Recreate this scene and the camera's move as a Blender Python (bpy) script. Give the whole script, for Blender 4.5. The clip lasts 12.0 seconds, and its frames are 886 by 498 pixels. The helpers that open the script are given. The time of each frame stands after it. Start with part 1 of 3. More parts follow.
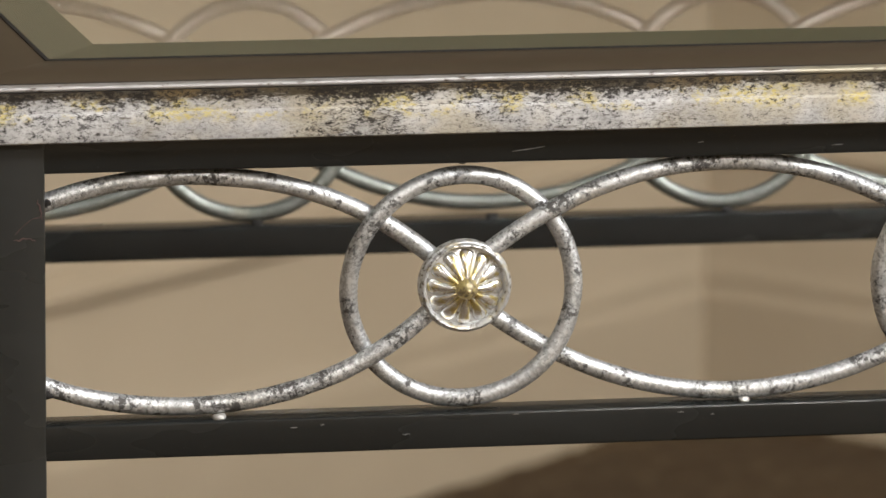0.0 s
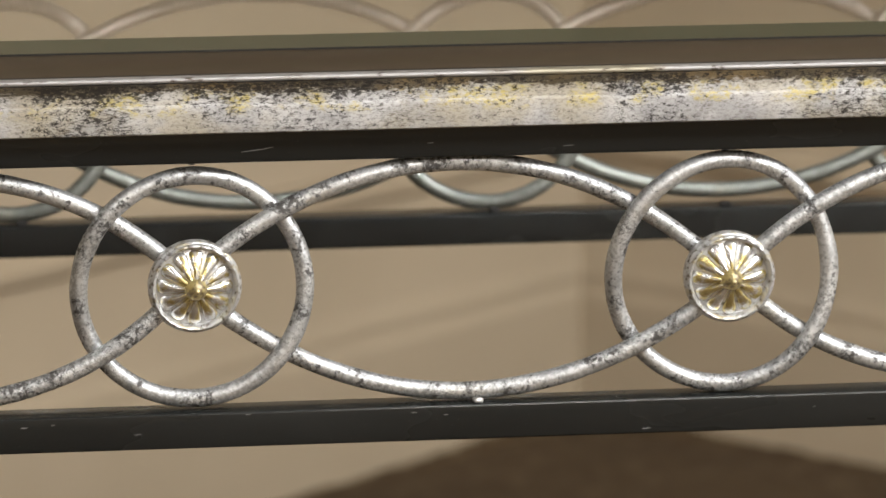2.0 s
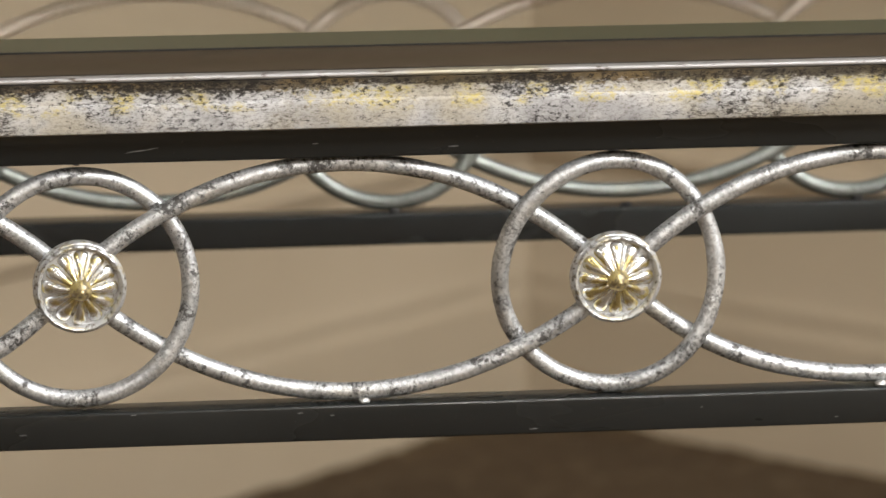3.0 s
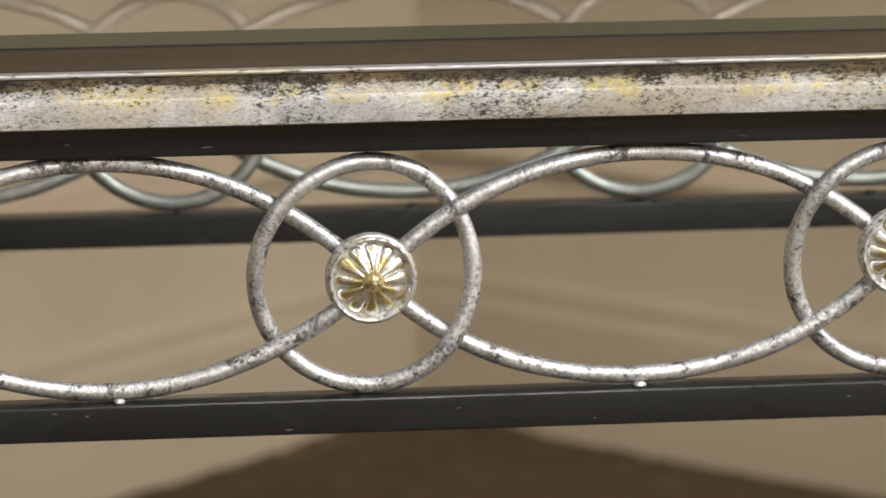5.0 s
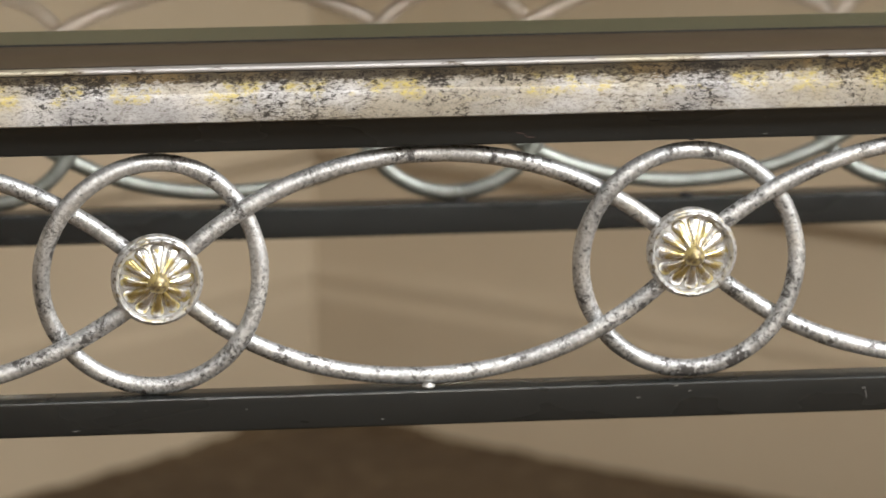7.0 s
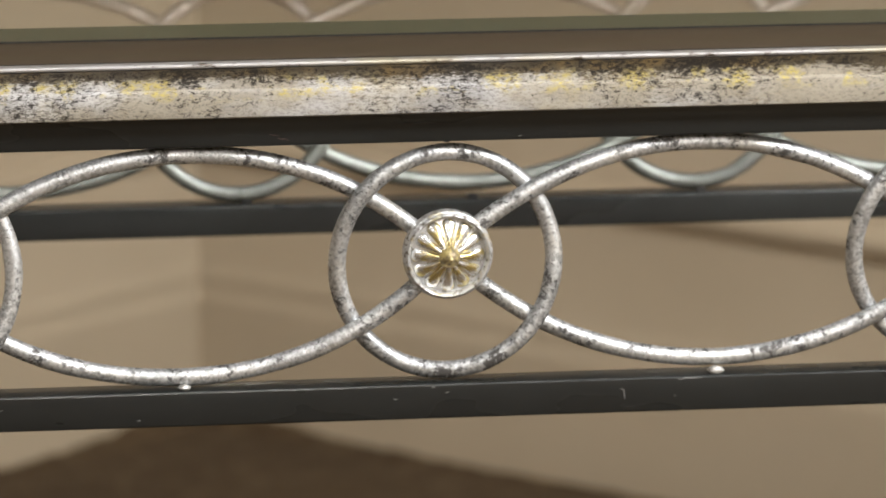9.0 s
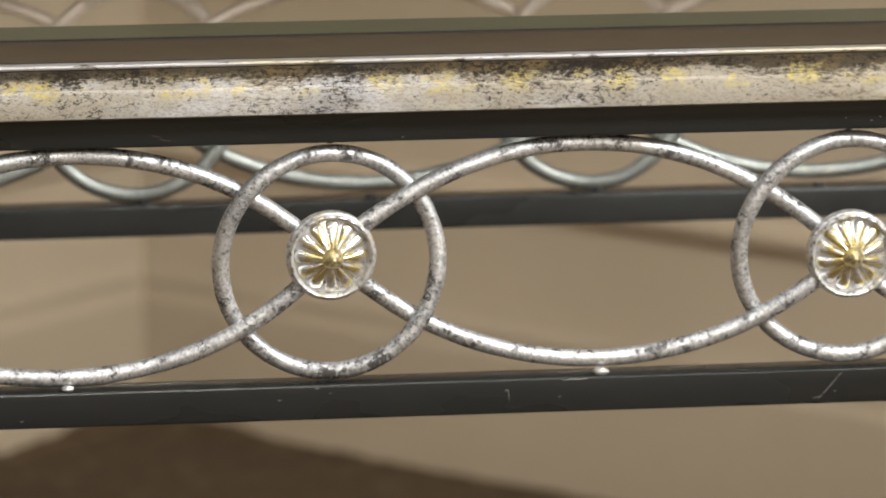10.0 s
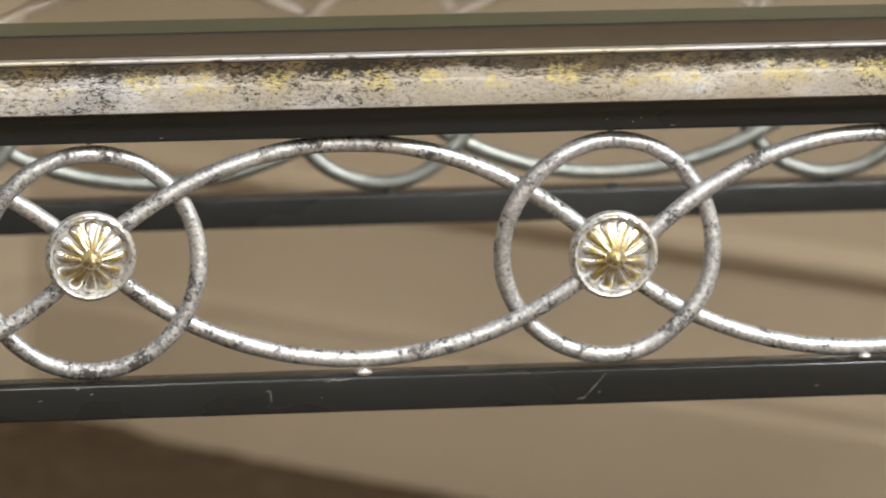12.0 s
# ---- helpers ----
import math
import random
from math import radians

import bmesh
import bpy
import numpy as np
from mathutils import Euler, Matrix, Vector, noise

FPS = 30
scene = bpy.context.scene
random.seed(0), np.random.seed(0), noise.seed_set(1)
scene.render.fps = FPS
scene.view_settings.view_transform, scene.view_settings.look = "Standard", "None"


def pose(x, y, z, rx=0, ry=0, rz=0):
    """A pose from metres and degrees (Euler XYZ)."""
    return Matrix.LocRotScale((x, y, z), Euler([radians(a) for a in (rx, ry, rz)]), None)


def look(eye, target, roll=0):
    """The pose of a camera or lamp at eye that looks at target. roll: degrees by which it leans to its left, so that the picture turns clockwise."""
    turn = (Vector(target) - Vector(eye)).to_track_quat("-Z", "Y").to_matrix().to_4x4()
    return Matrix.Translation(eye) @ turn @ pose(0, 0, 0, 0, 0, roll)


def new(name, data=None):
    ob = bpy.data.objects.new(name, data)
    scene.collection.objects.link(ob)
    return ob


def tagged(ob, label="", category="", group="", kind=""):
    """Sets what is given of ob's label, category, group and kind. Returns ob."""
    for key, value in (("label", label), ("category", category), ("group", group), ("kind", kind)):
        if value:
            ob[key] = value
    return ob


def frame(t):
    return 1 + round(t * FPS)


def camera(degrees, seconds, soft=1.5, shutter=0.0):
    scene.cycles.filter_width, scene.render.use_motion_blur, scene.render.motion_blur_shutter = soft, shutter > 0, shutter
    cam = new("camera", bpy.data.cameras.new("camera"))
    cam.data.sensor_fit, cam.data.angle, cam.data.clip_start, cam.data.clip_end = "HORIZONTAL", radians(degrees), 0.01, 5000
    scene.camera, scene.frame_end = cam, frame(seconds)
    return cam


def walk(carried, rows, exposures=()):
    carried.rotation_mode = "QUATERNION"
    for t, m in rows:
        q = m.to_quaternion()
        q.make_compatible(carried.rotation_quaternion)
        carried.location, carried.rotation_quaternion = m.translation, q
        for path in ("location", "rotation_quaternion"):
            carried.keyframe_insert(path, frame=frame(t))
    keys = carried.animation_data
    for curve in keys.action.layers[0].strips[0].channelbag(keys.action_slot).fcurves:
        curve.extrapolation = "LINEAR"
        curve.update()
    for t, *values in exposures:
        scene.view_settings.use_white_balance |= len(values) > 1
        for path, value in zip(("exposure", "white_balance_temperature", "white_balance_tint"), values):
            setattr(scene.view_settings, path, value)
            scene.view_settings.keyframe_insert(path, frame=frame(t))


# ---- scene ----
cam = camera(9.24, 12.0, soft=1.5)
cam.data.dof.use_dof = True
cam.data.dof.focus_distance = 2.15
cam.data.dof.aperture_fstop = 17.0

# The camera slides along a straight rail; it keeps one direction.
YAW, DOWN, ROLL = radians(9.435), radians(14.212), 0.663
AHEAD = Vector((math.sin(YAW) * math.cos(DOWN), math.cos(YAW) * math.cos(DOWN), -math.sin(DOWN)))
PATH = [
    (0.0, -0.3526, -2.0744, 1.3090), (0.5, -0.3252, -2.0793, 1.3096), (1.0, -0.3006, -2.0838, 1.3100), (1.5, -0.2746, -2.0885, 1.3104),
    (2.0, -0.2475, -2.0935, 1.3110), (2.5, -0.2248, -2.0976, 1.3113), (3.0, -0.2026, -2.1016, 1.3120), (3.2, -0.1935, -2.1033, 1.3121),
    (4.8, -0.1141, -2.1177, 1.3139), (5.0, -0.1057, -2.1193, 1.3141), (5.5, -0.0847, -2.1231, 1.3147), (6.0, -0.0618, -2.1273, 1.3151),
    (6.5, -0.0398, -2.1313, 1.3158), (7.0, -0.0208, -2.1347, 1.3161), (7.2, -0.0127, -2.1362, 1.3162), (8.8, 0.0677, -2.1508, 1.3181),
    (9.0, 0.0775, -2.1526, 1.3185), (9.5, 0.1006, -2.1568, 1.3189), (10.0, 0.1245, -2.1612, 1.3198), (10.5, 0.1502, -2.1658, 1.3202),
    (11.0, 0.1758, -2.1705, 1.3210), (11.5, 0.2012, -2.1751, 1.3214), (12.0, 0.2216, -2.1788, 1.3218),
]
walk(cam, [(t, look((x, y, z), Vector((x, y, z)) + AHEAD, ROLL)) for t, x, y, z in PATH])

# ---- light ----
world = bpy.data.worlds.new("world")
world.use_nodes = True
world.node_tree.nodes["Background"].inputs[0].default_value = (0.8, 0.85, 1.0, 1)
world.node_tree.nodes["Background"].inputs[1].default_value = 0.05
scene.world = world
scene.view_settings.exposure = 0.0

CEILING = 2.7
COOL, WARM = (0.985, 0.99, 0.985), (1.0, 0.935, 0.85)
# Assumed panels out of view, tuned for the walls and the rail's edge highlight.
LAMPS = [(2.3, -1.7, 188.0, COOL, 1.3), (-1.6, -2.2, 9.0, WARM, 0.9), (0.5, -3.6, 90.0, WARM, 0.9), (0.55, -0.75, 4.0, COOL, 0.9)]
for lx, ly, watts, tone, long in LAMPS:
    lamp = bpy.data.lights.new("panel_lamp", "AREA")
    lamp.shape, lamp.size, lamp.size_y, lamp.energy, lamp.color = "RECTANGLE", long, long / 2, watts, tone
    new("panel_lamp", lamp).matrix_world = pose(lx, ly, CEILING - 0.06)



# ---- materials ----
class Nodes:
    """A short way to write a node material."""

    def __init__(self, name):
        self.mat = bpy.data.materials.new(name)
        self.mat.use_nodes = True
        self.tree = self.mat.node_tree
        self.bsdf = self.tree.nodes["Principled BSDF"]
        self.coord = self.tree.nodes.new("ShaderNodeTexCoord").outputs["Object"]

    def put(self, socket, value):
        if isinstance(value, bpy.types.NodeSocket):
            self.tree.links.new(value, socket)
        else:
            socket.default_value = value

    def set(self, **values):
        for key, value in values.items():
            self.put(self.bsdf.inputs[key.replace("_", " ")], value)
        return self

    def noise(self, scale, detail=4.0, rough=0.55, stretch=(1, 1, 1), shift=(0, 0, 0), source=None):
        m = self.tree.nodes.new("ShaderNodeMapping")
        m.inputs["Scale"].default_value = stretch
        m.inputs["Location"].default_value = shift
        self.put(m.inputs["Vector"], source or self.coord)
        n = self.tree.nodes.new("ShaderNodeTexNoise")
        n.inputs["Scale"].default_value, n.inputs["Detail"].default_value, n.inputs["Roughness"].default_value = scale, detail, rough
        self.put(n.inputs["Vector"], m.outputs[0])
        return n.outputs["Fac"]

    def ramp(self, fac, low, high, a=0.0, b=1.0):
        n = self.tree.nodes.new("ShaderNodeMapRange")
        n.interpolation_type = "SMOOTHSTEP"
        for key, value in zip(("Value", "From Min", "From Max", "To Min", "To Max"), (fac, low, high, a, b)):
            self.put(n.inputs[key], value)
        return n.outputs[0]

    def math(self, op, a, b=0.0):
        n = self.tree.nodes.new("ShaderNodeMath")
        n.operation = op
        self.put(n.inputs[0], a), self.put(n.inputs[1], b)
        return n.outputs[0]

    def mix(self, fac, a, b):
        n = self.tree.nodes.new("ShaderNodeMix")
        n.data_type = "RGBA"
        self.put(n.inputs[0], fac)
        for socket, c in ((n.inputs[6], a), (n.inputs[7], b)):
            self.put(socket, (*c, 1) if isinstance(c, tuple) else c)
        return n.outputs[2]

    def bump(self, height, strength, distance):
        n = self.tree.nodes.new("ShaderNodeBump")
        n.inputs["Strength"].default_value, n.inputs["Distance"].default_value = strength, distance
        self.put(n.inputs["Height"], height)
        self.put(self.bsdf.inputs["Normal"], n.outputs[0])
        return self

    def height_of(self, axis="Z"):
        n = self.tree.nodes.new("ShaderNodeSeparateXYZ")
        self.put(n.inputs[0], self.coord)
        return n.outputs[axis]

    def random(self):
        return self.tree.nodes.new("ShaderNodeObjectInfo").outputs["Random"]


def wall_paint():
    n = Nodes("beige_wall_paint")
    big, fine = n.noise(1.3, 3), n.noise(420, 3)
    col = n.mix(n.ramp(big, 0.3, 0.7), (0.485, 0.405, 0.295), (0.535, 0.45, 0.33))
    return n.set(Base_Color=col, Roughness=0.75).bump(fine, 0.25, 0.0006).mat


def trim_paint():
    n = Nodes("beige_trim_paint")
    col = n.mix(n.ramp(n.noise(3.0, 4), 0.3, 0.7), (0.475, 0.395, 0.285), (0.525, 0.44, 0.32))
    return n.set(Base_Color=col, Roughness=0.5).bump(n.noise(160, 3), 0.15, 0.0005).mat


def carpet():
    n = Nodes("brown_carpet")
    pile, patch = n.noise(700, 4, 0.7), n.noise(4.0, 4)
    col = n.mix(n.ramp(pile, 0.3, 0.7), (0.072, 0.044, 0.019), (0.165, 0.107, 0.051))
    col = n.mix(n.ramp(patch, 0.35, 0.65, 0.0, 0.45), col, (0.078, 0.048, 0.022))
    col = n.mix(n.ramp(n.noise(38, 4, 0.65, (1, 1, 1), (2, 6, 0)), 0.47, 0.63, 0.0, 0.6), col, (0.19, 0.132, 0.070))
    return n.set(Base_Color=col, Roughness=0.95).bump(pile, 0.9, 0.004).mat


def ceiling_paint():
    n = Nodes("grey_ceiling_paint")
    col = n.mix(n.ramp(n.noise(2.0, 3), 0.3, 0.7), (0.46, 0.44, 0.41), (0.52, 0.50, 0.46))
    return n.set(Base_Color=col, Roughness=0.85).bump(n.noise(200, 3), 0.3, 0.001).mat


def black_paint():
    n = Nodes("black_satin_paint")
    dust, haze = n.noise(900, 3, 0.6), n.noise(14, 4, 0.6, (0.35, 1, 1))
    col = n.mix(n.ramp(haze, 0.4, 0.75), (0.0122, 0.0133, 0.0132), (0.0182, 0.0197, 0.0196))
    col = n.mix(n.ramp(dust, 0.68, 0.8, 0.0, 0.5), col, (0.09, 0.09, 0.088))
    rough = n.ramp(haze, 0.3, 0.7, 0.20, 0.34)
    return n.set(Base_Color=col, Roughness=rough, Specular_IOR_Level=0.28, Coat_Weight=0.35, Coat_Roughness=0.10).bump(n.noise(320, 3), 0.12, 0.0004).mat


def silver_leaf():
    """Silver leaf on a moulding: black rubbed-through specks in clusters, gold glaze over the arris, brown glaze and
    painted shade in the cove.
    """
    n = Nodes("rubbed_silver_leaf")
    z = n.height_of()
    leaf = n.mix(n.ramp(n.noise(90, 4, 0.6, (0.6, 1, 1)), 0.35, 0.65), (0.39, 0.385, 0.388), (0.56, 0.555, 0.552))
    leaf = n.mix(n.ramp(n.noise(30, 4, 0.6, (0.7, 1, 0.8), (4, 8, 2)), 0.50, 0.66, 0.0, 0.55), leaf, (0.50, 0.44, 0.31))
    # Random tan patches; one end is painted darker against the lamp's brightness.
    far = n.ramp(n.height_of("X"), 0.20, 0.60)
    tarnish_dim = n.math("ADD", n.noise(13, 4, 0.65, (0.8, 1, 2.0), (9, 1, 3)), n.math("MULTIPLY", far, 0.16))
    leaf = n.mix(n.ramp(tarnish_dim, 0.50, 0.68, 0.0, 0.75), leaf, (0.33, 0.285, 0.20))
    fine = n.noise(1000, 5, 0.75, (0.5, 1, 0.9))
    leaf = n.mix(n.ramp(fine, 0.48, 0.59, 0.0, 0.46), leaf, (0.19, 0.175, 0.16))
    band = n.math("MULTIPLY", n.ramp(z, 0.8325, 0.8370), n.math("SUBTRACT", 1.0, n.ramp(z, 0.8415, 0.8458)))
    patch = n.ramp(n.noise(62, 4, 0.65, (0.75, 1, 1), (7, 3, 1)), 0.49, 0.57)
    gold = n.math("MULTIPLY", n.math("MULTIPLY", band, patch), n.ramp(n.noise(760, 4, 0.7, (0.5, 1, 1), (2, 4, 4)), 0.40, 0.58, 0.9, 0.15))
    col = n.mix(n.math("MULTIPLY", gold, 0.85), leaf, (0.54, 0.44, 0.11))
    # Umber glaze, streaked along the cove, deepened under the bead to paint in its shade.
    streak = n.noise(900, 5, 0.8, (0.30, 1, 1.1), (1, 9, 4))
    blotch = n.noise(40, 4, 0.65, (0.6, 1, 0.6), (6, 2, 4))
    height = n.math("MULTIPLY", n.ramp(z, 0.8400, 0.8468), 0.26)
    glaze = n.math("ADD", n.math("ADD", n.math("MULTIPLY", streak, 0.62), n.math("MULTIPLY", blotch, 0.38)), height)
    # The same darkening towards that end, put into the cove.
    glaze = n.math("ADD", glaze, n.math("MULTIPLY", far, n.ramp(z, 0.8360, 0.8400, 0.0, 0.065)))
    umber_shade = n.ramp(glaze, 0.540, 0.655, 0.0, 0.92)
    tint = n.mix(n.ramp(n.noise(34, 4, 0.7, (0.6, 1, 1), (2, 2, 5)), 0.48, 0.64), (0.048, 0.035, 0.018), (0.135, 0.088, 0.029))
    col = n.mix(n.math("MULTIPLY", umber_shade, n.math("SUBTRACT", 1.0, n.math("MULTIPLY", gold, 0.6))), col, tint)
    # Black specks, crowded in clusters that cross the whole face, denser towards the bead.
    cloud = n.noise(21, 4, 0.6, (0.9, 1, 0.45), (0, 3, 0))
    crowd = n.ramp(cloud, 0.40, 0.64, -0.012, 0.070)
    speck = n.noise(900, 5, 0.82, (0.45, 1, 0.85), (5, 2, 8))
    coarse = n.noise(250, 3, 0.6, (0.5, 1, 0.8), (3, 1, 2))
    grain = n.math("ADD", n.math("MULTIPLY", speck, 0.78), n.math("MULTIPLY", coarse, 0.22))
    worn = n.ramp(n.math("ADD", n.math("ADD", grain, crowd), n.ramp(z, 0.8366, 0.8450, 0.0, 0.068)), 0.545, 0.638, 0.0, 0.92)
    col = n.mix(worn, col, (0.018, 0.015, 0.013))
    dulled = n.math("MAXIMUM", worn, umber_shade)
    metal = n.math("SUBTRACT", 0.16, n.math("MULTIPLY", dulled, 0.15))
    return n.set(Base_Color=col, Metallic=metal, Roughness=n.ramp(dulled, 0.0, 1.0, 0.50, 0.68), Specular_IOR_Level=0.15).bump(n.noise(300, 4, 0.7), 0.3, 0.0006).mat


def silver_bead():
    n = Nodes("silver_bead_leaf")
    worn = n.ramp(n.noise(330, 4, 0.7, (0.35, 1, 1)), 0.56, 0.68)
    gold = n.ramp(n.noise(22, 3, 0.6, (0.6, 1, 1)), 0.55, 0.68, 0.0, 0.6)
    col = n.mix(worn, n.mix(gold, (0.40, 0.39, 0.39), (0.41, 0.36, 0.22)), (0.10, 0.08, 0.06))
    return n.set(Base_Color=col, Metallic=0.55, Roughness=0.46).bump(n.noise(260, 3, 0.6, (0.4, 1, 1)), 0.3, 0.0005).mat


def silver_rod(name, low, high, dull, bright, mottle, shine, lit_top=None):
    """Worn silver rod; a colour given last paints the upper part paler, in place of light."""
    n = Nodes(name)
    fine = n.noise(560, 4, 0.75)
    speck = n.noise(480, 5, 0.75)
    coarse = n.noise(85, 4, 0.6, (1, 1, 1), (2, 5, 1))
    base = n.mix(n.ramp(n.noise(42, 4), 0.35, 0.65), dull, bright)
    if lit_top:
        base = n.mix(n.ramp(n.height_of(), 0.768, 0.790), base, lit_top)
    base = n.mix(n.ramp(n.noise(26, 3, 0.5, (1, 1, 1), (8, 2, 6)), 0.58, 0.70, 0.0, 0.2), base, (0.60, 0.52, 0.33))
    share = n.ramp(n.noise(48, 4, 0.6, (1, 1, 1), (4, 4, 9)), 0.36, 0.62, 0.55 * mottle, mottle)
    base = n.mix(n.math("MULTIPLY", n.ramp(fine, 0.44, 0.57), share), base, tuple(0.27 * c for c in dull))
    worn = n.ramp(n.math("ADD", n.math("MULTIPLY", speck, 0.5), n.math("MULTIPLY", coarse, 0.5)), low, high, 0.0, 0.93)
    col = n.mix(worn, base, (0.04, 0.035, 0.031))
    metal = n.math("SUBTRACT", shine, n.math("MULTIPLY", worn, 0.95 * shine))
    return n.set(Base_Color=col, Metallic=metal, Roughness=n.ramp(speck, 0.3, 0.7, 0.36, 0.52), Specular_IOR_Level=0.2).bump(fine, 0.35, 0.0007).mat


def gilt():
    """Silver petals with streaks of gold glaze along them, each one with its own share."""
    n = Nodes("silver_and_gilt")
    each = n.math("MULTIPLY", n.random(), 7.3)
    spot = n.tree.nodes.new("ShaderNodeVectorMath")
    spot.operation = "ADD"
    n.put(spot.inputs[0], n.coord), n.put(spot.inputs[1], each)
    share = n.noise(330, 3, 0.6, (1, 1, 0.35), (0, 0, 0), spot.outputs[0])
    col = n.mix(n.ramp(share, 0.46, 0.57, 0.0, 0.90), (0.78, 0.79, 0.80), (0.62, 0.51, 0.18))
    col = n.mix(n.ramp(n.noise(620, 4, 0.7), 0.60, 0.70, 0.0, 0.85), col, (0.16, 0.10, 0.03))
    return n.set(Base_Color=col, Metallic=0.88, Roughness=0.27).bump(n.noise(500, 3), 0.25, 0.0004).mat


def dish_silver():
    """Silver dish with gold glaze left in the middle, between the petals."""
    n = Nodes("antiqued_silver_dish")
    x, z = n.height_of("X"), n.height_of("Z")
    radius = n.math("SQRT", n.math("ADD", n.math("MULTIPLY", x, x), n.math("MULTIPLY", z, z)))
    gold = n.math("SUBTRACT", 1.0, n.ramp(n.math("ADD", radius, n.math("MULTIPLY", n.noise(240, 3), 0.006)), 0.0075, 0.0135))
    col = n.mix(n.ramp(n.noise(480, 4, 0.7), 0.52, 0.62), (0.66, 0.67, 0.68), (0.20, 0.18, 0.15))
    stain = n.ramp(n.noise(110, 3, 0.6, (1, 1, 1), (3, 7, 1)), 0.55, 0.66, 0.0, 0.5)
    col = n.mix(stain, col, (0.58, 0.47, 0.20))
    col = n.mix(n.math("MULTIPLY", gold, 0.8), col, n.mix(n.ramp(n.noise(420, 3), 0.42, 0.6), (0.66, 0.53, 0.18), (0.22, 0.15, 0.04)))
    return n.set(Base_Color=col, Metallic=0.62, Roughness=0.33).bump(n.noise(330, 3), 0.3, 0.0006).mat


def brown_top():
    n = Nodes("brown_satin_lacquer")
    col = n.mix(n.ramp(n.noise(9, 4, 0.6, (0.3, 1, 1)), 0.3, 0.7), (0.052, 0.039, 0.0255), (0.064, 0.049, 0.0325))
    return n.set(Base_Color=col, Roughness=0.50, Specular_IOR_Level=0.13).bump(n.noise(500, 3), 0.08, 0.0003).mat


def plate_glass():
    n = Nodes("green_tinted_plate_glass")
    return n.set(Base_Color=(0.99, 1.0, 0.985, 1), Roughness=0.0, IOR=1.52, Transmission_Weight=1.0).mat


def ground_glass():
    """The ground and polished bevel: it shows the green of the glass."""
    n = Nodes("green_glass_bevel")
    col = n.mix(n.ramp(n.noise(6, 3, 0.5, (1, 0.3, 1)), 0.3, 0.7), (0.050, 0.061, 0.037), (0.066, 0.078, 0.048))
    return n.set(Base_Color=col, Roughness=0.12, IOR=1.52, Transmission_Weight=0.3).mat


def plain(name, color, rough, metal=0.0, scale=300):
    n = Nodes(name)
    dark = tuple(0.72 * c for c in color)
    return n.set(Base_Color=n.mix(n.ramp(n.noise(scale, 3), 0.35, 0.65), dark, color), Roughness=rough, Metallic=metal).mat


def glow():
    n = Nodes("lamp_diffuser")
    return n.set(Base_Color=(0.9, 0.88, 0.84, 1), Roughness=0.6, Emission_Color=(1.0, 0.985, 0.965, 1), Emission_Strength=9.0).mat


WALL, TRIM, CARPET, WHITE = wall_paint(), trim_paint(), carpet(), ceiling_paint()
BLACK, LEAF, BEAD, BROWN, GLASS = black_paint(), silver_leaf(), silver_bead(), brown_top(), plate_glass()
ROD = silver_rod("antiqued_silver_rod", 0.515, 0.590, (0.590, 0.606, 0.618), (0.780, 0.795, 0.805), 0.64, 0.78)
# The pale last colour paints in light on the back rods' upper part.
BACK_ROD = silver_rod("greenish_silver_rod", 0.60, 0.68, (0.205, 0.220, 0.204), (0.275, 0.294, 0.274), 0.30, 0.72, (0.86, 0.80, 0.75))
GILT, DISH = gilt(), dish_silver()
WELD = plain("bare_weld_metal", (0.50, 0.49, 0.47), 0.5, 0.6, 900)
CHIP = plain("chipped_paint", (0.19, 0.187, 0.183), 0.7)
SCUFF = plain("red_brown_scuff", (0.075, 0.042, 0.040), 0.5)
SOOT_SHADE = plain("burnt_weld_and_shade", (0.012, 0.010, 0.009), 0.9)
SEAM = plain("dark_gap_strip", (0.012, 0.010, 0.009), 0.8)
STRIP = plain("grey_green_strip", (0.19, 0.20, 0.14), 0.7, 0.0, 120)
GLOW = glow()


# ---- mesh helpers ----
def part(name, bm, material, parent, label=""):
    """Links a bmesh as one mesh object, smooth but for its sharp edges."""
    bmesh.ops.recalc_face_normals(bm, faces=bm.faces)
    for e in bm.edges:
        e.smooth = not (len(e.link_faces) == 2 and e.calc_face_angle(0) > radians(38))
    mesh = bpy.data.meshes.new(name)
    for f in bm.faces:
        f.smooth = True
    bm.to_mesh(mesh)
    bm.free()
    mesh.materials.append(material)
    ob = new(name, mesh)
    ob.parent = parent
    return tagged(ob, label)


def box(x0, x1, y0, y1, z0, z1, bevel=0.0, steps=2):
    bm = bmesh.new()
    bmesh.ops.create_cube(bm, size=1)
    for v in bm.verts:
        v.co = Vector(((x0 + x1) / 2 + v.co.x * (x1 - x0), (y0 + y1) / 2 + v.co.y * (y1 - y0), (z0 + z1) / 2 + v.co.z * (z1 - z0)))
    if bevel:
        bmesh.ops.bevel(bm, geom=bm.edges[:], offset=bevel, segments=steps, profile=0.5, affect="EDGES")
    return bm


def loft(rings, closed_path=False, closed_ring=True):
    """Faces between rows of points; the ends are capped when the path is open."""
    bm = bmesh.new()
    rows = [[bm.verts.new(p) for p in ring] for ring in rings]
    n = len(rows[0])
    for a in range(len(rows) - (0 if closed_path else 1)):
        r, s = rows[a], rows[(a + 1) % len(rows)]
        for b in range(n if closed_ring else n - 1):
            bm.faces.new((r[b], r[(b + 1) % n], s[(b + 1) % n], s[b]))
    if not closed_path and closed_ring:
        bm.faces.new(rows[0]), bm.faces.new(rows[-1])
    return bm


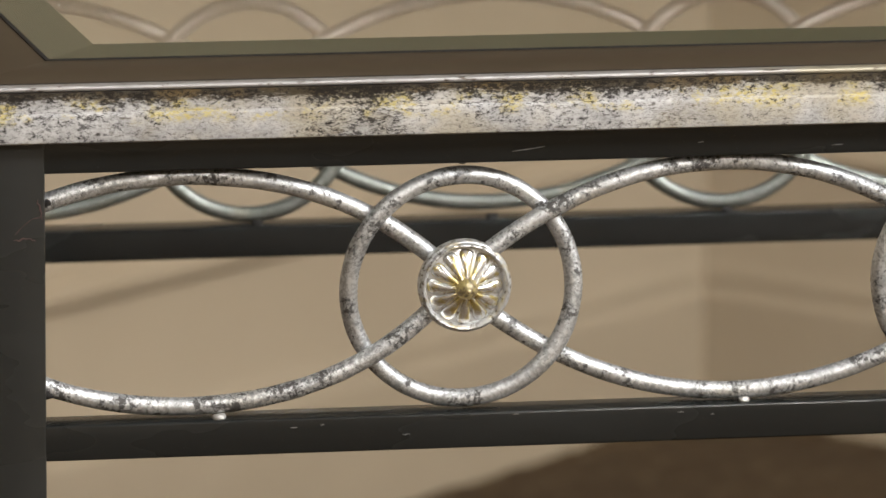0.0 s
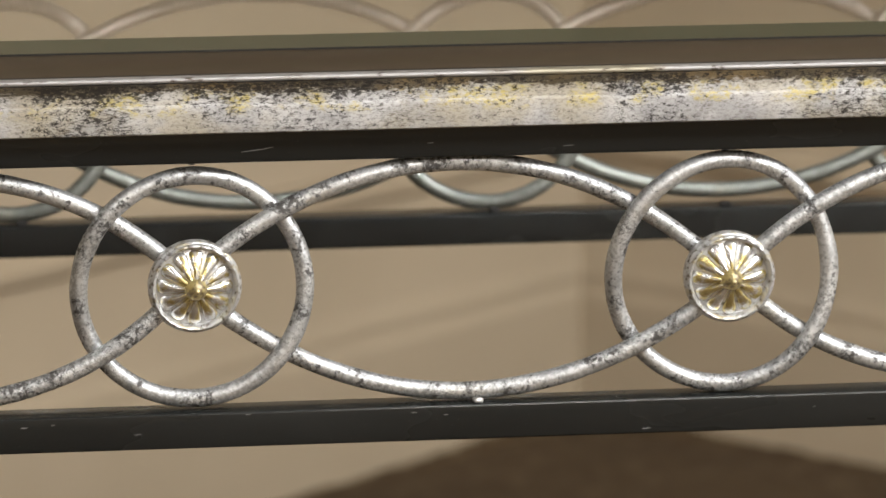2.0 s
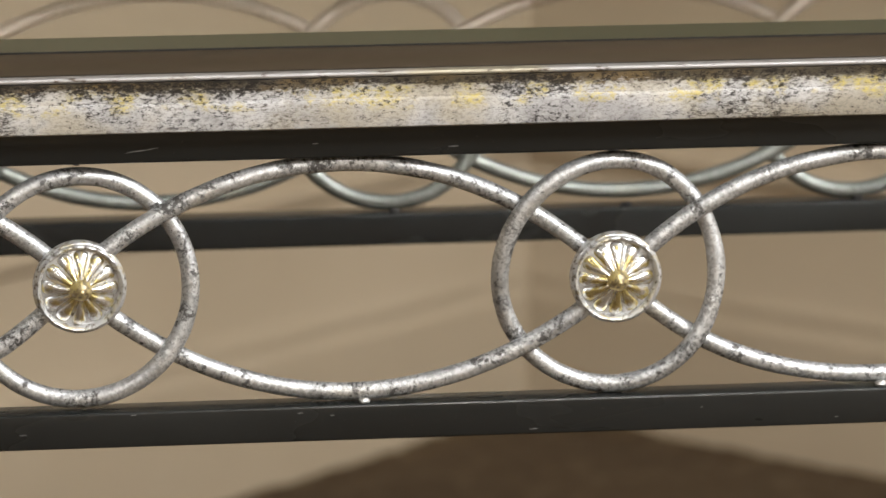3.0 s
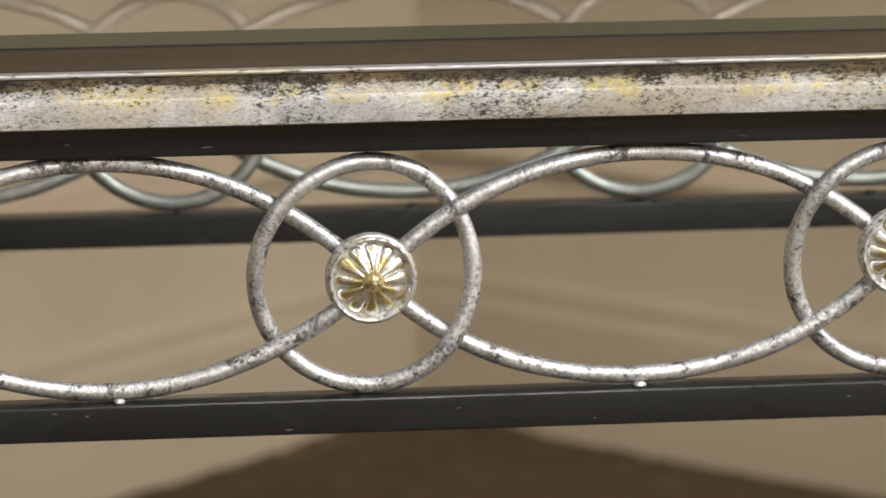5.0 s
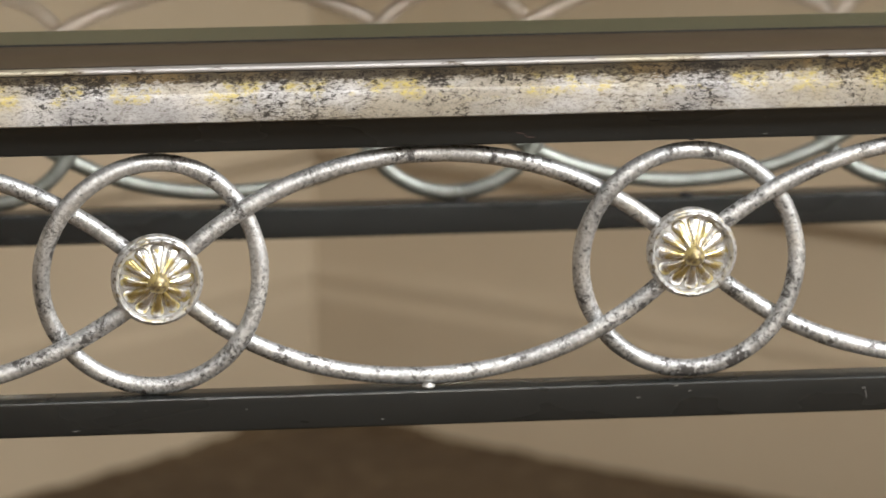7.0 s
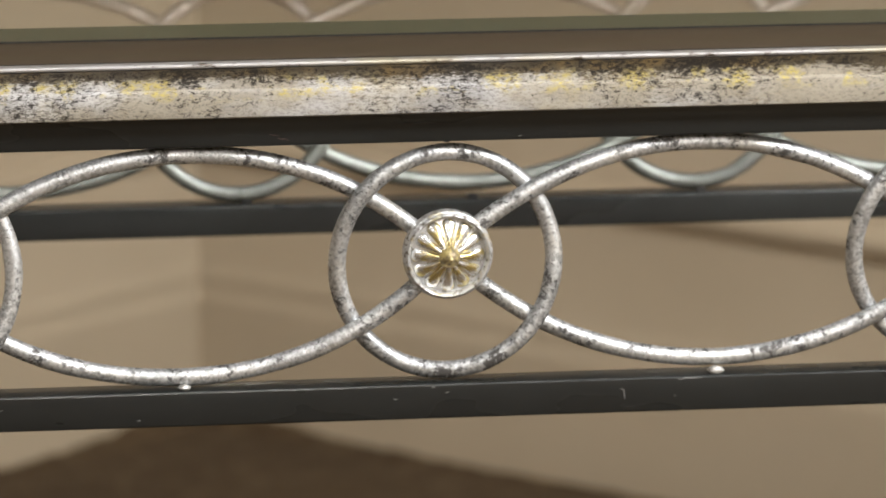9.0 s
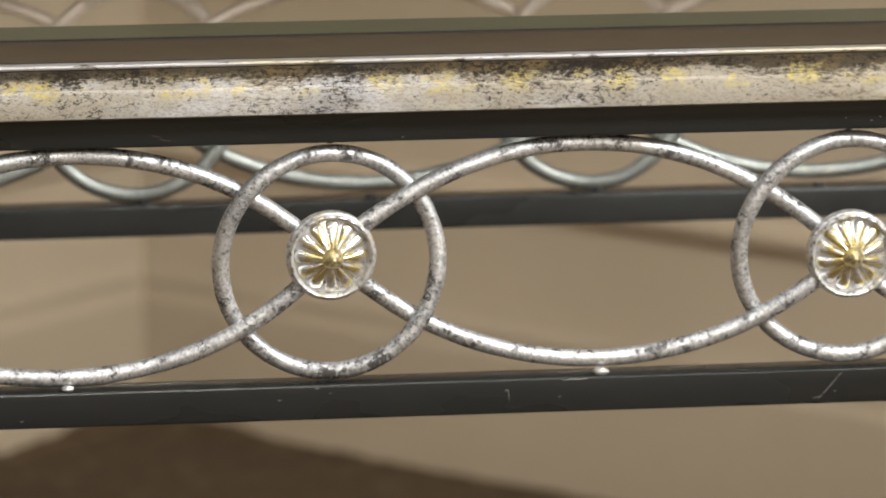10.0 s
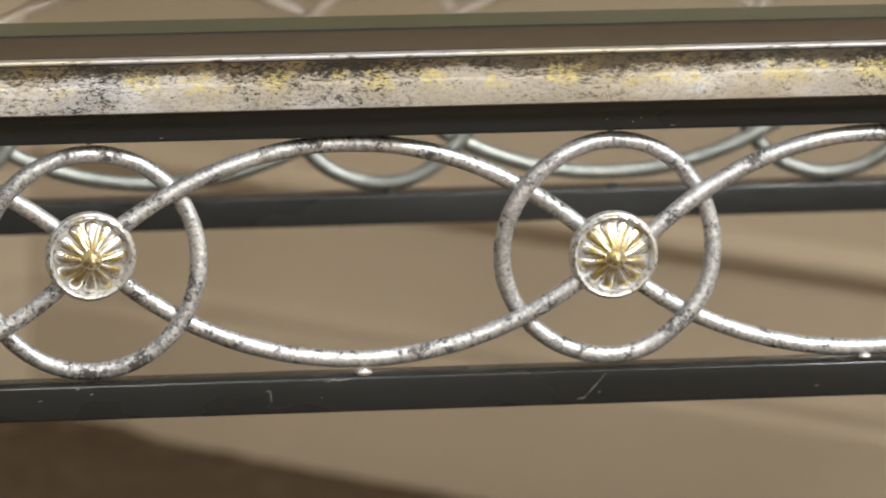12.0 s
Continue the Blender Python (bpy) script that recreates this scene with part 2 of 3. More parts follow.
def tube(points, radius, closed=False, sides=14, wobble=0.0):
    """A rod along points that lie near a plane of constant y."""
    rings, n = [], len(points)
    for i, p in enumerate(points):
        a, b = (points[(i - 1) % n], points[(i + 1) % n]) if closed else (points[max(i - 1, 0)], points[min(i + 1, n - 1)])
        t = (Vector(b) - Vector(a)).normalized()
        side = Vector((0, 1, 0))
        up = t.cross(side).normalized()
        side = up.cross(t)
        r = radius * (1 + wobble * noise.noise(Vector(p) * 70))
        rings.append([Vector(p) + r * (math.cos(k) * side + math.sin(k) * up) for k in (2 * math.pi * j / sides for j in range(sides))])
    return loft(rings, closed_path=closed)


def skewed(x, y):
    """The table's plan, sheared to fit the camera's view: its back is shifted along."""
    return x - SKEW * (y - Y0)


def mitred(profile, x0, x1, y0, y1, shape=None):
    """Four mitred pieces of one profile round a rectangle; profile rows are (inset, height)."""
    corners = [((x0, y0), (1, 1)), ((x1, y0), (-1, 1)), ((x1, y1), (-1, -1)), ((x0, y1), (1, -1))]
    pieces = []
    for k in range(4):
        ends = []
        for (cx, cy), (sx, sy) in (corners[k], corners[(k + 1) % 4]):
            ends.append([(shape(cx + sx * d, cy + sy * d) if shape else cx + sx * d, cy + sy * d, z) for d, z in profile])
        pieces.append(loft(ends))
    return pieces


def empty(name, x, y, z):
    ob = new(name)
    ob.location = (x, y, z)
    return ob


# ---- the room ----
CORNER = Vector((0.622, 2.426, 0))
LEFT, RIGHT = Vector((-0.792, -0.610, 0)).normalized(), Vector((math.cos(radians(-40)), math.sin(radians(-40)), 0))
LONG = 7.5
PLAN = [CORNER, CORNER + LONG * LEFT, CORNER + LONG * LEFT + LONG * RIGHT, CORNER + LONG * RIGHT]
MID = sum(PLAN, Vector()) / 4


def slab(plan, z0, z1):
    bm = bmesh.new()
    low, top = [bm.verts.new((p.x, p.y, z0)) for p in plan], [bm.verts.new((p.x, p.y, z1)) for p in plan]
    bm.faces.new(low), bm.faces.new(top)
    for k in range(len(plan)):
        m = (k + 1) % len(plan)
        bm.faces.new((low[k], low[m], top[m], top[k]))
    return bm


def run(profile, a, b, inward):
    """A profile of (out, height) rows along the floor line from a to b."""
    return loft([[p + inward * o + Vector((0, 0, z)) for o, z in profile] for p in (a, b)])


outer = [MID + (p - MID) * 1.03 for p in PLAN]
tagged(part("floor", slab(outer, -0.12, 0.0), CARPET, None), "dark brown short pile carpet", "floor", kind="structure")
# Unseen ceiling, added; its grey is chosen to weaken bounced light.
tagged(part("ceiling", slab(outer, CEILING, CEILING + 0.1), WHITE, None), "matt pale grey painted ceiling", "ceiling", kind="structure")
# West and north walls are in view; the other two are added behind the camera.
for k, side in enumerate(("wall_west", "wall_south", "wall_east", "wall_north")):
    a, b = PLAN[k], PLAN[(k + 1) % 4]
    along = (b - a).normalized()
    out = Vector((along.y, -along.x, 0))
    if out.dot(MID - a) > 0:
        out = -out
    body = slab([a, b, b + out * 0.12, a + out * 0.12], 0.0, CEILING)
    tagged(part(side, body, WALL, None), "plain beige painted wall", "wall", kind="structure")

# Tall two-step baseboard along the two walls of the corner.
BASE = [(0.0, 0.0), (0.013, 0.0), (0.013, 0.100), (0.0138, 0.107), (0.0138, 0.112), (0.0115, 0.1165), (0.0115, 0.124), (0.0125, 0.128), (0.0125, 0.133),
        (0.0100, 0.139), (0.0085, 0.146), (0.0085, 0.234), (0.0170, 0.238), (0.0215, 0.244), (0.0215, 0.251), (0.012, 0.258), (0.005, 0.262), (0.0, 0.263)]
for way, other in ((LEFT, RIGHT), (RIGHT, LEFT)):
    inward = Vector((-way.y, way.x, 0))
    if inward.dot(other) < 0:
        inward = -inward
    bm = run(BASE, CORNER + 0.001 * inward, CORNER + LONG * way + 0.001 * inward, inward)
    tagged(part("baseboard", bm, TRIM, None), "tall stepped baseboard painted beige like the wall", "baseboard", group="baseboards", kind="structure")

# Carpet pile along the baseboards: an uneven roll shaped to fit the camera's view, thickest in the corner.
floor = bpy.data.objects["floor"]
for way, other, reach in ((LEFT, RIGHT, 1.6), (RIGHT, LEFT, 1.6)):
    inward = (other - way * other.dot(way)).normalized()
    rows = []
    for k in range(121):
        s = 0.012 + reach * (k / 120) ** 1.4
        h = (0.0035 + 0.010 * math.exp(-((s / 0.16) ** 2))) * (0.75 + 0.9 * abs(noise.noise(Vector((s * 23, way.x * 7, 2)))) + 0.5 * noise.noise(Vector((s * 90, way.y * 5, 4))))
        p = CORNER + way * s
        rows.append([p + inward * o + Vector((0, 0, z)) for o, z in ((0.0146, -0.001), (0.0146, h), (0.0170, h * 1.05), (0.0205, h * 0.8), (0.0250, h * 0.35), (0.0300, -0.001))])
    part("carpet_edge", loft(rows), CARPET, floor, "uneven carpet pile standing against the baseboard")

# Unseen fixtures, added to carry the assumed lamps.
for lx, ly, watts, tone, long in LAMPS:
    fixture = empty("assumed_ceiling_light", lx, ly, CEILING)
    for bm in mitred([(0, 0), (0.03, 0), (0.03, -0.05), (0, -0.05)], -long / 2 - 0.05, long / 2 + 0.05, -long / 4 - 0.045, long / 4 + 0.045):
        part("frame", bm, WHITE, fixture)
    part("diffuser", box(-long / 2 - 0.018, long / 2 + 0.018, -long / 4 - 0.013, long / 4 + 0.013, -0.03, -0.02), GLOW, fixture, "glowing white diffuser")
    tagged(fixture, "assumed flat rectangular white ceiling light panel out of view, switched on", "lamp", group="ceiling lights")

# ---- the console table ----
RAIL = 0.711                     # top of the lower rail
W = 0.0146                       # rail section
UPPER = 0.8127                   # underside of the upper rail
TOP = 0.8490
DEPTH = 0.3128                   # front rails to back rails
LEG_L, LEG_R, LEG = -0.1661, 1.0366, 0.030
X0, X1, Y0, Y1 = LEG_L - LEG - 0.012, LEG_R + LEG + 0.012, -0.0162, DEPTH + 0.0162
SKEW = 0.124
ROD_R = 0.0036
MIDDLE = RAIL + 0.0498            # height of the ring centres

table = tagged(empty("console_table", 0.4, 0.15, 0), "long black metal console table with antique silver scrollwork and glass top", "table")
table.location = (0, 0, 0)


def leg(x, y):
    part("leg", box(x, x + LEG, y, y + LEG, 0.0, 0.8262, 0.0012), BLACK, table, "square black metal leg")


for x in (LEG_L - LEG, LEG_R):
    leg(x, -W / 2 - 0.0008)
    leg(skewed(x, DEPTH), DEPTH + W / 2 + 0.0008 - LEG)

for y, view_drop in ((0, 0.0014), (DEPTH, 0.0)):
    bm = box(skewed(LEG_L, y) - 0.001, skewed(LEG_R, y) + 0.001, y - W / 2, y + W / 2, RAIL - W, RAIL, 0.0011, 3)
    for v in bm.verts:
        # The front rail is lowered and thickened along its length to fit the camera's view.
        v.co.z -= view_drop * (v.co.x - LEG_L) / (LEG_R - LEG_L) * (1.35 if v.co.z < RAIL - W / 2 else 0.85)
    part("lower_rail", bm, BLACK, table, "black square tube rail, lightly scratched")
    part("upper_rail", box(skewed(LEG_L, y) - 0.001, skewed(LEG_R, y) + 0.001, y - W / 2, y + W / 2, UPPER, 0.8264, 0.0011, 3), BLACK, table, "black square tube rail under the moulding")
for x in (LEG_L - LEG / 2, LEG_R + LEG / 2):
    for z0, z1 in ((RAIL - W, RAIL), (UPPER, 0.8264)):
        bm = box(x - W / 2, x + W / 2, LEG - W / 2, DEPTH - LEG + W / 2, z0, z1, 0.0011, 3)
        for v in bm.verts:
            v.co.x = skewed(v.co.x, v.co.y)
        part("side_rail", bm, BLACK, table)

# The moulding: a flat lower face, an arris, a cove and, as a strip of its own, a bead.
def cove(n=14):
    """From the arris back into a hollow and out again under the bead."""
    return [(0.0017 + 0.0003 * f + 0.00036 * math.sin(math.pi * f), 0.8386 + 0.0080 * f) for f in (k / n for k in range(n + 1))]


FACE = [(0.016, 0.8266), (0.0012, 0.8266), (0.0002, 0.8272), (0.0, 0.8285), (0.0003, 0.8374), (0.0006, 0.8380), (0.0011, 0.8384)] + cove() + [(0.016, 0.8466)]
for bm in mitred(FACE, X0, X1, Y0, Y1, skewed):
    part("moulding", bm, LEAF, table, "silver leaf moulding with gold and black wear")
ROUND = [(0.0038 - 0.0012 * math.sin(a), 0.8478 - 0.0011 * math.cos(a)) for a in (math.pi * k / 8 for k in range(9))]
for bm in mitred([(0.0072, 0.8466)] + ROUND + [(0.0070, 0.8490), (0.0072, 0.8488)], X0, X1, Y0, Y1, skewed):
    part("bead", bm, BEAD, table, "thin pale silver bead")

# The brown frame round the glass and the ledge that carries it.
G = 0.0550                       # from the outer edge of the top to the glass
BOARD = [(0.0135, 0.8467), (0.0135, 0.8481), (0.0138, 0.8483), (G - 0.0023, 0.8483), (G - 0.0019, 0.8480), (G - 0.0019, 0.8410), (G + 0.0215, 0.8410), (G + 0.0215, 0.8268), (0.0165, 0.8268), (0.0165, 0.8467)]
for bm in mitred(BOARD, X0, X1, Y0, Y1, skewed):
    part("frame_board", bm, BROWN, table, "smooth brown lacquered frame board")

# Dark strips that stand in for shaded gaps: one behind the bead, one round the glass.
for low, high, inner, outer_edge in ((0.8467, 0.8479, 0.0074, 0.0134), (0.8411, 0.84862, G - 0.0018, G - 0.0001)):
    for bm in mitred([(inner, low), (inner, high), (outer_edge, high), (outer_edge, low)], X0, X1, Y0, Y1, skewed):
        part("seam", bm, SEAM, table, "thin dark seam")

gx0, gx1, gy0, gy1 = X0 + G, X1 - G, Y0 + G, Y1 - G
BEVEL = 0.0225
# Added strips, sized for the camera's view, to tint the bevel grey-green.
for x0, x1, y0, y1 in ((gx0, gx1, gy0, gy0 + 0.0292), (gx0, gx1, gy1 - 0.0210, gy1), (gx0, gx0 + 0.0212, gy0 + 0.0294, gy1 - 0.0212), (gx1 - 0.0212, gx1, gy0 + 0.0294, gy1 - 0.0212)):
    bm = box(x0, x1, y0, y1, 0.8411, 0.8419)
    for v in bm.verts:
        v.co.x = skewed(v.co.x, v.co.y)
    part("support_strip", bm, STRIP, table, "added grey-green strip that tints the glass edge")
bm = bmesh.new()
levels = [(0.0, 0.8420), (0.0, 0.8485), (BEVEL, 0.8493)]
rows = [[bm.verts.new(p) for p in ((skewed(x, y), y, z) for x, y in ((gx0 + d, gy0 + d), (gx1 - d, gy0 + d), (gx1 - d, gy1 - d), (gx0 + d, gy1 - d)))] for d, z in levels]
for r, s in zip(rows, rows[1:]):
    for k in range(4):
        bm.faces.new((r[k], r[(k + 1) % 4], s[(k + 1) % 4], s[k]))
bm.faces.new(rows[0]), bm.faces.new(rows[-1])
for f in bm.faces:
    f.smooth = False
glass = part("glass_panel", bm, GLASS, table, "clear greenish glass with bevelled edges")
glass.data.materials.append(ground_glass())
for f in glass.data.polygons:
    f.use_smooth = False
    f.material_index = 1 if 0.5 < f.normal.z < 0.9999 else 0
glass.visible_shadow = False


# ---- scrollwork ----
def arc(x0, x1, apex, top, bend, tail, up, y0, y1, y, material):
    """One bent rod of a lens-shaped cell, upper (up = 1) or lower (up = -1): it falls from its apex as bend u^2 + tail u^4."""
    pts, n = [], 34
    for k in range(n + 1):
        s = k / n
        x = x0 + (x1 - x0) * s
        u = x - apex
        pts.append((x, y + y0 + (y1 - y0) * s, MIDDLE + up * (top - bend * u * u - tail * u**4)))
    part("scroll_bar", tube(pts, ROD_R, wobble=0.07), material, table, "bent rod in worn antique silver")


def ring(x, y, material, wide, tall, seed=0):
    """A hoop a little taller than wide, sized to fit the camera's view, and woven in front of and behind the bars that
    cross it.
    """
    pts = []
    for k in range(64):
        a = 2 * math.pi * k / 64
        f = 1 + 0.005 * math.cos(3 * a + seed * 2.9) - (0.035 * math.exp(-(((a - 5.45) / 0.30) ** 2)) if seed == 3 else 0)
        pts.append((x + wide * f * math.cos(a), y + 0.0028 * math.sin(2 * a), MIDDLE + tall * f * math.sin(a)))
    part("ring", tube(pts, ROD_R, closed=True, wobble=0.07), material, table, "round hoop in worn antique silver")


PETALS = 12
ROSE = 0.0187


def turned(prof):
    """A turned disc that faces -y; prof rows are (radius, height)."""
    angles = [2 * math.pi * k / 84 for k in range(84)]
    return loft([[(max(r, 0.02) * ROSE * math.cos(a), -h, max(r, 0.02) * ROSE * math.sin(a)) for a in angles] for r, h in prof])


def dish_mesh():
    return turned([(0.0, 0.0054), (0.30, 0.0046), (0.50, 0.0034), (0.70, 0.0018), (0.80, 0.0009), (0.88, 0.0008), (0.88, -0.0028), (0.6, -0.0032)])


def rim_mesh():
    """A thin lip whose inner side is scalloped, one hollow to each petal and gap."""
    rows = []
    for r, h in ((0.83, -0.0010), (0.825, 0.0008), (0.845, 0.0024), (0.875, 0.0036), (0.905, 0.0040), (0.935, 0.0036), (0.955, 0.0024), (0.975, 0.0022), (0.995, 0.0016), (1.0, 0.0004), (0.985, -0.0030), (0.90, -0.0031)):
        row = []
        for k in range(144):
            a = 2 * math.pi * k / 144
            notch = abs(math.sin(a * PETALS)) if r < 0.93 and h > 0 else 0.6
            row.append(((r + 0.014 * (notch - 0.6)) * ROSE * math.cos(a), -h - 0.0003 * (notch - 0.6), (r + 0.014 * (notch - 0.6)) * ROSE * math.sin(a)))
        rows.append(row)
    return loft(rows)


def petal_mesh():
    """One petal along +z: a rounded ridge that widens outward, falls towards the rim and ends blunt."""
    rows = []
    for s, w in ((0.0, 0.34), (0.2, 0.46), (0.4, 0.62), (0.6, 0.80), (0.78, 0.97), (0.9, 0.93), (0.97, 0.62), (1.0, 0.25)):
        r = ROSE * (0.19 + 0.62 * s)
        wide = ROSE * 0.165 * w
        base = 0.0048 - 0.0041 * s
        tall = 0.0006 + 0.0015 * math.sin(math.pi * (0.30 + 0.62 * s)) * (0.45 if s == 1.0 else 1.0)
        rows.append([(wide * math.cos(b), -base - tall * math.sin(b), r) for b in (math.pi * k / 8 for k in range(9))] + [(0, 0.0006, r)])
    return loft(rows)


def boss_mesh():
    prof = [(0.05, 0.0108), (0.16, 0.0106), (0.26, 0.0099), (0.34, 0.0094), (0.52, 0.0089), (0.72, 0.0078), (0.90, 0.0062), (1.0, 0.0048), (1.0, 0.0012)]
    rows = [[(0.0049 * r * math.cos(a), -h, 0.0049 * r * math.sin(a)) for a in (2 * math.pi * k / 28 for k in range(28))] for r, h in prof]
    return loft(rows)


first = {}


def rosette(x, y, z, turn, facing):
    """A rosette with its petals; alike pieces share their meshes."""
    def piece(name, make, material, parent, label=""):
        if name not in first:
            ob = part(name, make(), material, parent, label)
            first[name] = ob.data
            return ob
        ob = new(name, first[name])
        ob.parent = parent
        return tagged(ob, label)

    dish = piece("rosette", dish_mesh, DISH, table, "small round flower boss in silver and gold")
    dish.matrix_local = pose(x, y, z, 0, 0, 0 if facing < 0 else 180) @ pose(0, 0, 0, 0, turn, 0)
    for k in range(PETALS):
        p = piece("petal", petal_mesh, GILT, dish)
        p.matrix_local = pose(0, 0, 0, 0, 360 * k / PETALS, 0)
    piece("boss", boss_mesh, DISH, dish, "gilded centre knob")
    piece("rim", rim_mesh, DISH, dish, "silver rim")


# Apex offset from the middle of the cell, height over the ring centres, bend and tail: upper and lower rod of each cell.
FRONT_BARS = [((-0.0035, 0.0478, 2.824, 76.4), (-0.0025, 0.0450, 2.844, 110.0)),
              ((-0.0045, 0.0486, 3.50, 30.0), (0.0008, 0.0462, 3.449, 20.9)),
              ((0.0018, 0.0476, 3.135, 65.4), (-0.0020, 0.0459, 2.917, 84.4)),
              ((-0.0045, 0.0480, 3.566, 22.9), (0.0020, 0.0444, 3.255, 46.0)),
              ((0.0030, 0.0466, 4.00, 45.0), (0.0, 0.0462, 2.90, 50.0)),
              ((0.0025, 0.0478, 2.90, 75.0), (0.0025, 0.0452, 2.90, 100.0))]
BACK_BARS = [((0.0, 0.0478, 3.2, 50.0), (0.0, 0.0430, 3.2, 50.0))] * 6
RINGS = [-0.0006, 0.2146, 0.4362, 0.6536, 0.8705]
ROSES = [(0.0, 0.0517, 2), (0.2163, 0.0491, 0), (0.4362, 0.0540, 1), (0.6548, 0.0482, 15), (0.8705, 0.0505, 6)]
BACK_RINGS = [-0.0455, 0.1715, 0.3895, 0.6055, 0.8215]


def scrollwork(y, rings, roses, material, facing, sizes, bars):
    for n, x in enumerate(rings):
        ring(x, y, material, *sizes[n], n)
    for x, up, turn in roses:
        rosette(x, y + facing * 0.0052, RAIL + up, turn, facing)
    hubs = [x for x, up, turn in roses]
    ends = [2 * hubs[0] - hubs[1]] + hubs + [2 * hubs[-1] - hubs[-2]]
    for n, (a, b) in enumerate(zip(ends, ends[1:])):
        x0 = a + 0.0105 if n else skewed(LEG_L, y) + 0.0008
        x1 = b - 0.0105 if n < len(hubs) else skewed(LEG_R, y) - 0.0008
        for up, (shift, top, bend, tail) in zip((1, -1), bars[n]):
            y0, y1 = (-0.0042 * up, 0.0042 * up)
            arc(x0, x1, (a + b) / 2 + shift, top, bend, tail, up, y0 if n else 0.0, y1 if n < len(hubs) else 0.0, y, material)


scrollwork(0.0, RINGS, ROSES, ROD, -1, [(0.0453, 0.0457), (0.0445, 0.0466), (0.0452, 0.0462), (0.0449, 0.0463), (0.0450, 0.0462)], FRONT_BARS)
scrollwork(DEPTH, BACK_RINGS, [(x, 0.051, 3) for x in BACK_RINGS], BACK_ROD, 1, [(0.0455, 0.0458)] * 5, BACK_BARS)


# ---- welds, chips, scratches and contact shade ----
def blob(x, y, z, rx, ry, rz, seed):
    bm = bmesh.new()
    bmesh.ops.create_icosphere(bm, subdivisions=2, radius=1.0)
    for v in bm.verts:
        k = 1 + 0.28 * noise.noise(v.co * 1.9 + Vector((seed * 3.1, seed, 0)))
        v.co = Vector((x + v.co.x * rx * k, y + v.co.y * ry * k, z + v.co.z * rz * k))
    return bm


def weld(x, y, z, material=WELD, size=1.0, seed=0):
    part("weld", blob(x, y, z, 0.0030 * size, 0.0024 * size, 0.0017 * size, seed), material, table, "small bright weld bead" if material is WELD else "dark blob, burnt weld and contact shade")


for n, (x, size) in enumerate(((-0.0974, 1.0), (0.1144, 0.8), (0.3278, 0.9), (0.5499, 1.15), (0.7640, 0.9))):
    weld(x, -0.0042, RAIL + 0.0006, WELD, size, n)
for n, x in enumerate((0.1123, 0.3356, 0.5440)):
    weld(x, -0.0018, UPPER - 0.0042, WELD, 0.62, n + 9)
# Dark blobs put in for the contact shade where back rods meet the rail.
for n, x in enumerate(BACK_RINGS):
    weld(x + 0.004, DEPTH - 0.003, RAIL + 0.0006, SOOT_SHADE, 0.9, n + 20)
for n, (a, b) in enumerate(zip(BACK_RINGS, BACK_RINGS[1:])):
    weld((a + b) / 2 + 0.003, DEPTH - 0.003, RAIL + 0.0006, SOOT_SHADE, 1.0, n + 40)
# Dark blobs that stand in for contact shade at the ring tops.
for n, x in enumerate(RINGS):
    weld(x, 0.0, UPPER - 0.0010, SOOT_SHADE, 0.55, n + 30)
for z in (MIDDLE + 0.0395, MIDDLE - 0.0385):
    weld(LEG_L + 0.0006, -0.0020, z, SOOT_SHADE, 1.0, z * 9)


def sliver(x0, z0, x1, z1, wide, face, material, name, seed):
    """A thin ragged flake lying on a vertical face at y = face."""
    a, b = Vector((x0, 0, z0)), Vector((x1, 0, z1))
    t = (b - a).normalized()
    s = Vector((-t.z, 0, t.x))
    up, low, n = [], [], 7
    for k in range(n):
        f = k / (n - 1)
        w = 0.7 * wide * (0.18 + math.sin(math.pi * (0.08 + 0.84 * f))) * (0.7 + 0.6 * abs(noise.noise(Vector((seed, 9 * f, 1)))))
        sway = wide * 0.8 * noise.noise(Vector((f * 4, seed, 5)))
        c = a + (b - a) * f + s * sway
        up.append(c + s * w / 2), low.append(c - s * w / 2)
    return part(name, loft([[Vector((p.x, y, p.z)) for p in up + low[::-1]] for y in (face + 0.0002, face - 0.00022)]), material, table)


